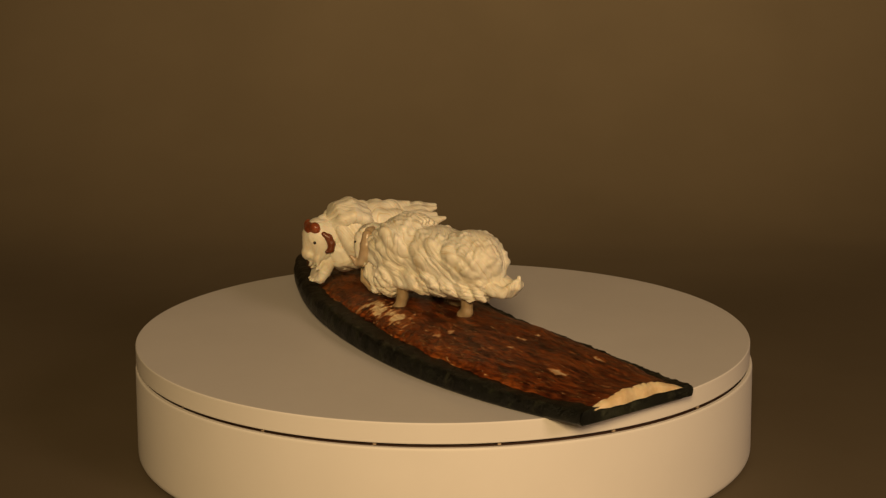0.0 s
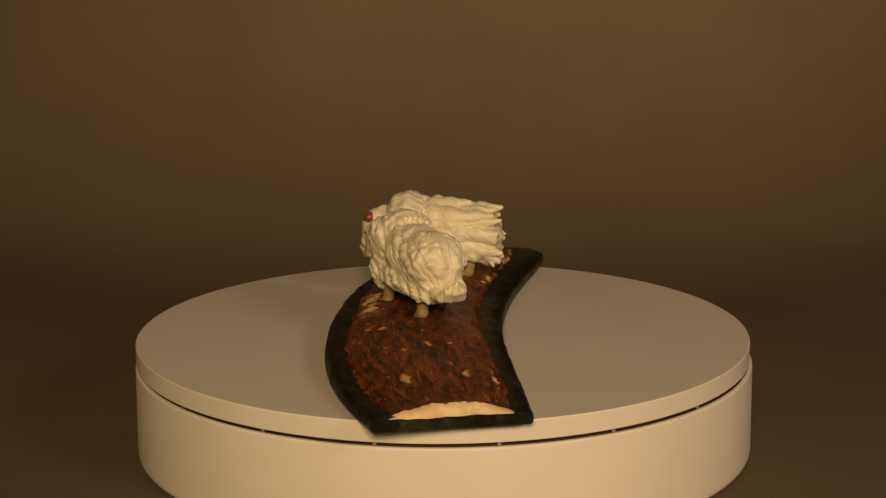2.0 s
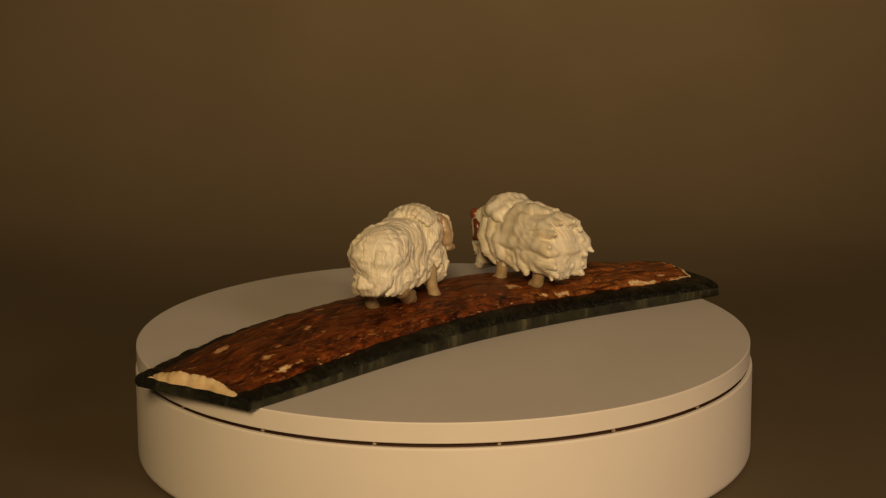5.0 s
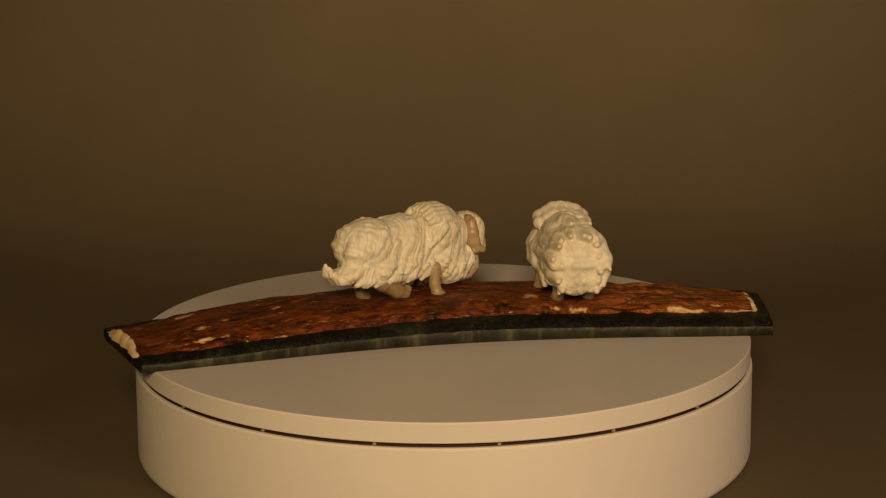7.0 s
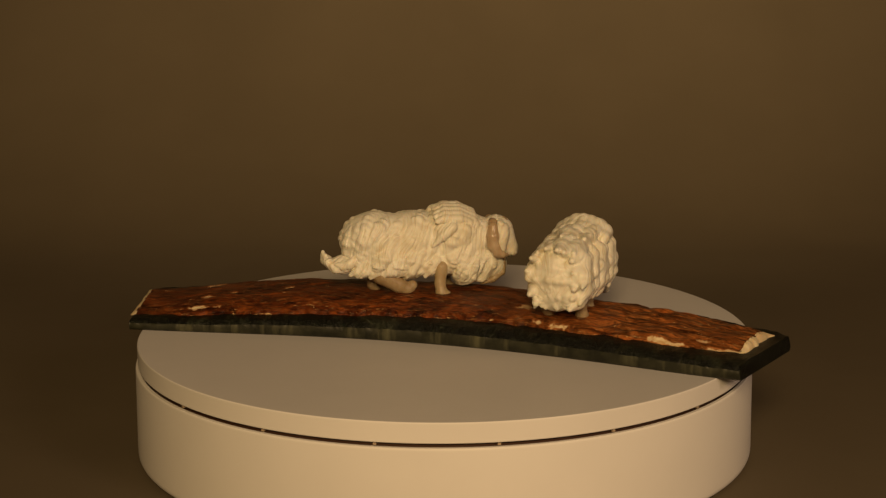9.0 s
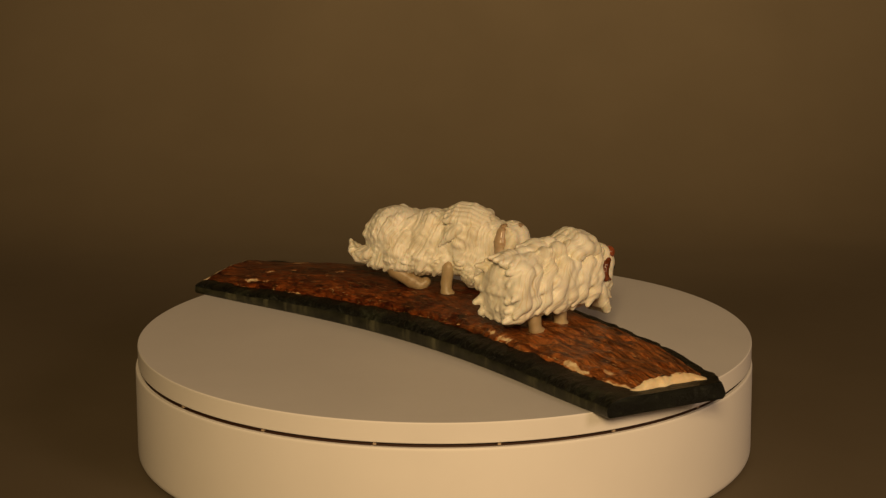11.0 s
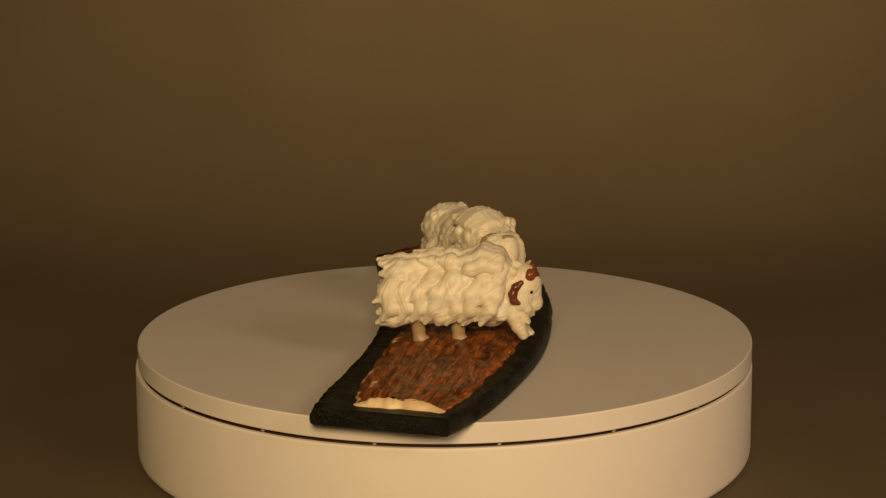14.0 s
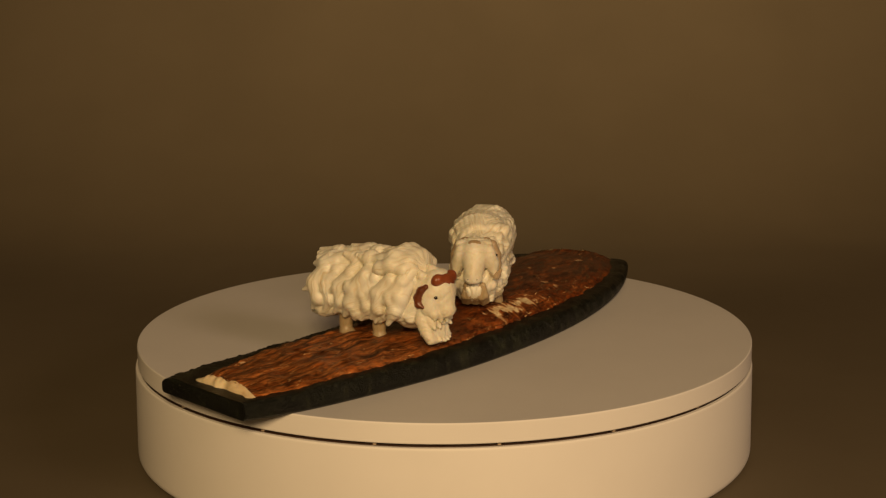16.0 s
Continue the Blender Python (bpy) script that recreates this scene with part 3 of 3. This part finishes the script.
    carve("horn_boss", b, BOSS, head, "taupe polished horn boss across the brow")
    for side, tip in ((1, (46.2, 12.6, 38.6)), (-1, (46.6, -9.6, 34.6))):
        q = Field((30, -24, 26), (60, 24, 56), 0.4)
        q.chain([(39.2, side * 7.6, 48.8), (38.9, side * 8.6, 44), (39.4, side * 8.8, 39.5), (41.2, side * 9.2, 36.0), (43.8, side * 10.2, 35.0), tip],
                [2.6, 3.3, 3.3, 2.7, 1.7, 0.6], 0.8)
        carve("horn", q, BOSS, head, "taupe horn curling down beside the cheek")
    # throat beard
    c = Field((10, -15, 14), (54, 15, 46), 0.42)
    c.egg((34, 0, 31), (10.5, 9.2, 9.0), (0, -20, 0), k=3)
    c.egg((38.5, -0.5, 28.6), (9.0, 7.8, 7.6), k=2)
    c.egg((27, 0, 27), (8.5, 8.5, 6.0), k=3)
    for y in np.arange(-7, 7.1, 1.75):
        w = abs(y)
        c.chain([(42 - w * 0.5, y * 0.8, 36), (43.5 - w * 0.7, y, 29.5), (40 - w * 0.6, y * 0.95, 24.0 + w * 0.3), (35 + rng.uniform(-1, 1), y * 0.95, 21.8 + w * 0.05 + rng.uniform(-0.6, 0.8)), (28, y * 0.9, 20.8 + rng.uniform(0, 2.0))],
                [3.0, 3.0, 2.6, 1.9, 0.7], 0.5)
    carve("beard", c, FLEECE, thing, "hanging carved throat beard", combed(0.8, 0.4, 3, 0.6, 0.6, 30))
    w = Field((26, -10, 15), (52, 10, 36), 0.42)
    for y in np.arange(-5.4, 5.5, 1.5):
        e = rng.uniform(-0.6, 0.6)
        w.chain([(45.0, y * 0.75, 30.5), (44.2, y * 0.9, 25.0 + e), (39.5, y, 21.2 + e), (33.5 + e, y * 0.95, 19.4)], [1.5, 1.9, 1.5, 0.5], 0.4)
    carve("chin_tuft", w, LEG, thing, "tan-brown strands under the chin", combed(0.9, 0.3, 4, 0.4, 0.4, 26))
    legs = (((17, 8.0, 30), (18.8, 8.8, 14.5)), ((12.5, -11, 30), (12.5, -13.4, 16.2)), ((-18.5, 6.0, 30), (-19.5, 6.4, 17.2)))
    for top, foot in legs:
        g = Field((-34, -20, 12), (28, 20, 34), 0.42)
        mid = [(a + z) / 2 for a, z in zip(top, foot)]
        g.chain([top, (mid[0] - 0.8, mid[1], mid[2] - 1), (foot[0] - 0.3, foot[1], foot[2] + 1.5), (foot[0] + 1.8, foot[1], foot[2] - 0.4)], [3.4, 2.7, 2.8, 3.2], 1.0)
        g.below(foot[2] - 1.6)
        carve("leg", g, LEG, thing, "short translucent tan leg")
    g = Field((-28, -18, 12), (8, 6, 36), 0.42)
    g.chain([(-21, -7.5, 31), (-17, -8, 26), (-8.5, -7.5, 21.0), (-3.8, -7, 18.6), (-1.5, -6.5, 20.5)], [4.2, 4.2, 3.8, 3.2, 2.6], 1)
    g.below(16.0)
    carve("leg", g, LEG, thing, "stretched translucent tan hind leg")
    return tagged(thing, "cream carved ivory muskox figurine with taupe horns walking along the tusk", "figurine", "carved muskoxen")


def shaggy_ox():
    """Muskox that stands across the tusk, with thick wind-blown locks and brown horns."""
    rng = np.random.default_rng(11)
    thing = new("muskox_figurine")
    f = Field((-48, -26, 12), (46, 26, 66), 0.34)
    f.egg((-12, 1, 38.6), (16.0, 11.2, 12.4), k=4)
    f.egg((6, 1, 38.2), (15, 11.2, 11.8), k=5)
    f.egg((20, 1, 36), (12, 12.0, 11.5), k=5)
    f.egg((-8, 1, 29.5), (17, 11.5, 7.0), k=4)
    f.egg((23, 1, 28), (9, 9.5, 9), k=4)

    def petals(rows, turn, zc, rad, high, thick, tip, k):
        """Fat pointed locks that stream backwards round the barrel of the body; rows name the way back and how far each place stands off."""
        for a in turn:
            a = radians(a + rng.uniform(-5, 5))
            w, e, sway = rng.uniform(0.8, 1.2), rng.uniform(-1.8, 1.8), rng.uniform(-0.12, 0.12)
            pts = [(x + e * n * 0.6, 1 + rad * r * math.cos(a + sway * n), zc + high * r * math.sin(a + sway * n)) for n, (x, r) in enumerate(rows)]
            f.chain(pts, [thick * 0.8, thick * w, thick * 0.85 * w, tip * w], k)

    petals(((4, 0.80), (-8, 0.90), (-18, 0.98), (-26.5, 1.10)), range(-40, 150, 22), 36.0, 11.4, 12.6, 4.6, 1.2, 1.2)
    petals(((15, 0.80), (7, 0.92), (-2, 1.02), (-12, 1.22)), range(5, 135, 26), 36.5, 11.4, 13.6, 4.7, 0.6, 1.8)
    petals(((24, 0.78), (18, 0.92), (11, 1.02), (2, 1.16)), range(-12, 80, 27), 36.0, 11.6, 12.6, 4.4, 1.5, 1.0)
    # wavy folds that fall down its right flank, and shoulder locks on both
    for x in (25, 17.5, 10, 2.5, -5, -12.5, -19):
        e, w = rng.uniform(-1.5, 1.5), rng.uniform(0.85, 1.2)
        f.chain([(x + 4, -6.5, 48 - max(0, -x) * 0.12), (x + 2.5 + e, -10.8, 43), (x - 3 + e, -12.3, 36.5), (x - 2.5 - e, -12.6, 30), (x - 7 - e, -12.2, 23.5 + rng.uniform(-1, 1.5))],
                [3.0, 3.7 * w, 4.1 * w, 3.7 * w, 1.3], 0.8)
        f.chain([(x + 1, -11.0, 40), (x - 4, -13.4, 36 + e), (x - 9 + e, -14.6, 33.5 + e)], [3.0, 3.0 * w, 0.8], 0.6)
    for x in (12, 4, -4, -12, -19):
        e, w, z = rng.uniform(-1.2, 1.2), rng.uniform(0.85, 1.15), 50.6 - max(0, -x) * 0.16
        f.chain([(x + 7, -4.5, z - 4), (x + 1, -6.5, z - 0.6), (x - 5 + e, -8.6, z + 0.2 + e)], [3.6, 4.0 * w, 1.4], 0.8)
        f.chain([(x + 6, 0.5, z - 2), (x + 1, -0.5, z + 0.8), (x - 6 + e, -2.0, z + 1.2 + e)], [3.6, 4.0 * w, 1.2], 0.8)
    for z in (45, 39.5, 34, 28.5, 24):
        e = rng.uniform(-1.2, 1.2)
        f.chain([(-13, -8.5, z + 1.5), (-20 + e, -10.6 + abs(z - 35) * 0.12, z), (-27 + e, -10.4 + abs(z - 35) * 0.2, z - 1.4 + e)], [3.6, 4.1, 1.5], 0.9)
    for side in (-1, 1):
        for x, z in ((27, 43), (21, 45), (14, 43)):
            e = rng.uniform(-1.2, 1.2)
            f.chain([(x, 1 + side * 8.0, z), (x - 3 + e, 1 + side * 12.0, z - 7), (x - 6 + e, 1 + side * 12.6, z - 14), (x - 10, 1 + side * 11.8, 23.5 + e)], [3.6, 4.4, 3.8, 1.1], 0.7)
    # rump: stepped ledges above a flat panel with short combed tufts
    for z, half, back, r in ((44.0, 6.5, -21.5, 2.4), (40.5, 9.5, -25.5, 3.0), (35.5, 11.5, -28.0, 3.0)):
        for y in np.arange(-half, half + 0.1, 3.2):
            e = rng.uniform(-1.0, 1.0)
            f.chain([(-14, 1 + y * 0.8, z + 1), (back + 5, 1 + y, z + 0.6), (back + abs(y) * 0.25 + e, 1 + y * 1.08, z - 0.6 + 0.5 * e)], [3.0, r, r * 0.6], 2.4)
    f.egg((-21.5, 1, 30.5), (6.6, 11.8, 12.0), k=2.0)
    for z, back in ((31.5, -27.4), (27.0, -27.2), (22.5, -26.2)):
        for y in np.arange(-8.0, 8.1, 2.6):
            y, dz = y + rng.uniform(-1.2, 1.2), rng.uniform(-1.4, 1.4)
            f.chain([(-23, 1 + y * 0.9, z + 3.0 + dz), (back + abs(y) * 0.2 + rng.uniform(-0.8, 0.8), 1 + y * 1.05, z - 0.8 + dz)], [rng.uniform(1.8, 2.6), 0.9], 1.4)
    # the raised hump of the shoulders
    h0 = Field((0, -20, 34), (40, 20, 64), 0.42)
    h0.egg((21.5, 0.5, 48.4), (9.6, 10.8, 7.6), (0, 4, 0), k=1.0)
    for y in (-9.5, -6.2, -2.8, 0.8, 4.4, 7.6, 10.4):
        e, w, z = rng.uniform(-1, 1), rng.uniform(0.85, 1.15), 54.6 - 0.05 * (y - 0.5) ** 2
        h0.chain([(30, y * 0.55, z - 7), (26, y * 0.9, z - 1.6), (20 + e, y * 1.05, z + 0.2), (14 + e, y * 1.15, z - 2.0), (9 + e, y * 1.2, z - 5.6 + e)], [2.6, 3.2 * w, 3.3 * w, 2.8 * w, 0.6], 1.5)
    carve("hump", h0, FLEECE, thing, "raised carved shoulder hump", combed(1.6, 0.2, 5, 0.4, 0.4, 40, 6.0))
    # hanging fringe
    for n in range(22):
        x, side = -25 + 2.55 * n + rng.uniform(-1.5, 1.5), (-1, 1)[n % 2]
        y = 1 + side * (10.5 + rng.uniform(-2.0, 1.5)) * math.sqrt(max(0.2, 1 - (x / 36) ** 2))
        r = rng.uniform(2.8, 5.0)
        f.chain([(x + 3, y, 32), (x + 1, y * 1.08, 26.5), (x - 3 + rng.uniform(-2, 3), y * (1.0 + rng.uniform(-0.1, 0.2)), 22.8 + rng.uniform(-1.0, 2.5))],
                [r, r * 0.9, 1.8], 0.9)
    carve("fleece", f, FLEECE, thing, "cream carved coat of thick wind-blown locks", combed(1.7, 0.18, 9, 0.30, 0.60, 36, 7.0))
    h = Field((22, -16, 18), (56, 18, 54), 0.42)
    h.egg((37, 1, 39), (7.5, 8.0, 7.5), (0, 30, 0), k=3)
    h.limb((38.5, 1, 38), (41.8, 1, 31), 7.0, 4.4, 2.5)
    h.egg((42.8, 1, 30.0), (2.7, 3.9, 2.5), (0, 20, 0), k=1.8)
    h.egg((36, 7, 33), (4.5, 3.2, 6.0), k=3)
    h.egg((36, -5.5, 33), (4.5, 3.2, 6.0), k=3)
    for y in (-4.5, -1.5, 1.5, 4.5, 6.5):
        h.chain([(38, y, 32), (41.2 - abs(y - 1) * 0.3, y * 1.05, 28.5), (42.2 - abs(y - 1) * 0.4, y * 1.15, 25.6 + rng.uniform(-1, 1))], [3.0, 2.2, 0.7], 0.8)
    h.egg((38, 1, 44.5), (4.5, 7.0, 3.5), (0, 20, 0), k=1.2)
    h.limb((27, 1, 39), (36, 1, 39), 9, 7.5, 4)
    h.chain([(34, 1, 44), (34.5, 0.5, 47.5), (33.2, 0, 49.5)], [3.4, 2.4, 0.8], 1.0)
    h.chain([(31, -4, 42), (33, -5.5, 46), (32, -6, 48)], [3.0, 2.0, 0.7], 1.0)
    head = carve("head", h, FACE, thing, "smooth cream head turned outwards", combed(1.0, 0.22, 7, 0.6, 0.6, 34))
    for y in (7.9, -5.9):
        eyeball(head, (41.4, y, 37.0), 0.9)
    b = Field((30, -14, 32), (56, 18, 54), 0.4)
    b.egg((40.9, 1.3, 43.6), (2.6, 6.6, 3.2), (0, 25, 0), k=1.0)
    for y, z in ((6.4, 44.2), (-3.8, 44.0)):
        b.egg((40.4, y, z), (2.6, 3.0, 3.2), (0, 20, 0), k=1.6)
    b.egg((43.0, 1.5, 40.6), (1.5, 3.8, 3.2), (0, 15, 0), k=2.4)
    carve("horn_boss", b, RUST, head, "red-brown polished horn boss on the brow")
    for side, y in ((1, 9.9), (-1, -7.9)):
        q = Field((24, -18, 24), (54, 22, 50), 0.4)
        q.chain([(37.0, y - side * 0.6, 41.4), (34.6, y, 39.4), (33.3, y + side * 0.5, 36.2), (33.8, y + side * 0.9, 33.4), (36.2, y + side * 1.1, 32.4)],
                [1.3, 1.8, 1.9, 1.6, 0.9], 1.2)
        carve("horn", q, BROWN, head, "dark red-brown horn curled beside the cheek")
    c = Field((20, -14, 10), (54, 18, 38), 0.42)
    for y in (-4.6, -3.0, -1.4, 0.2, 1.8, 3.4, 5.0):
        w = abs(y - 0.8)
        c.chain([(33, y, 31), (33.5, y * 1.1, 25.5), (35.8, y * 1.15, 20.5), (39.0 - w * 0.2, y * 1.2, 16.9), (43.0 - w * 0.9 + rng.uniform(-0.8, 0.8), y * 1.6, 15.8 + w * 0.35)],
                [3.6, 3.8, 3.2, 2.2, 0.6], 0.5)
    for y in (-4.0, -1.0, 2.0, 5.0):
        c.chain([(35, y, 29), (38.0, y * 1.15, 24.5), (40.6 + rng.uniform(-0.8, 0.8), y * 1.35, 23.2 + rng.uniform(-1, 1))], [3.4, 2.3, 0.7], 0.6)
    carve("beard", c, FACE, thing, "cream beard curling forward to the tusk", combed(0.8, 0.3, 12, 0.3, 0.3, 20))
    legs = (((-9, -7, 28), (-8.6, -8.0, 13.0)), ((9, -5, 28), (9.0, -5.4, 12.6)), ((-12, 7, 28), (-11.5, 7.6, 15.0)), ((12, 11, 28), (12.5, 12.2, 14.2)))
    for top, foot in legs:
        g = Field((-24, -18, 9), (28, 22, 32), 0.42)
        mid = [(a + z) / 2 for a, z in zip(top, foot)]
        g.chain([top, (mid[0] - 0.6, mid[1], mid[2] - 1), (foot[0] - 0.3, foot[1], foot[2] + 1.6), (foot[0] + 1.8, foot[1], foot[2] - 0.2)], [3.8, 3.0, 3.0, 3.6], 1.0)
        g.below(foot[2] - 1.8)
        carve("leg", g, LEG, thing, "short translucent tan leg")
    return tagged(thing, "cream carved ivory muskox figurine with red-brown horns standing across the tusk", "figurine", "carved muskoxen")


walker = walking_ox()
shaggy = shaggy_ox()


# ---------------------------------------------------------------- turning
def motions():
    """All that stands on the platter turns with it."""
    times = [0.5 * i for i in range(33)]
    for thing, place in ((platter, pose(-0.00047, -0.00017, 0)), (stone_slab, pose(0, 0, 0.0001)), (tusk_piece, pose(0, 0, 0.0001)),
                         (walker, pose(-0.001, -0.022, 0, 0, 0, 142.9)), (shaggy, pose(-0.030, 0.057, 0, 0, 0, 201.8))):
        walk(thing, [(t, pose(0, 0, H, 0, 0, -SPIN * t) @ place) for t in times])


motions()
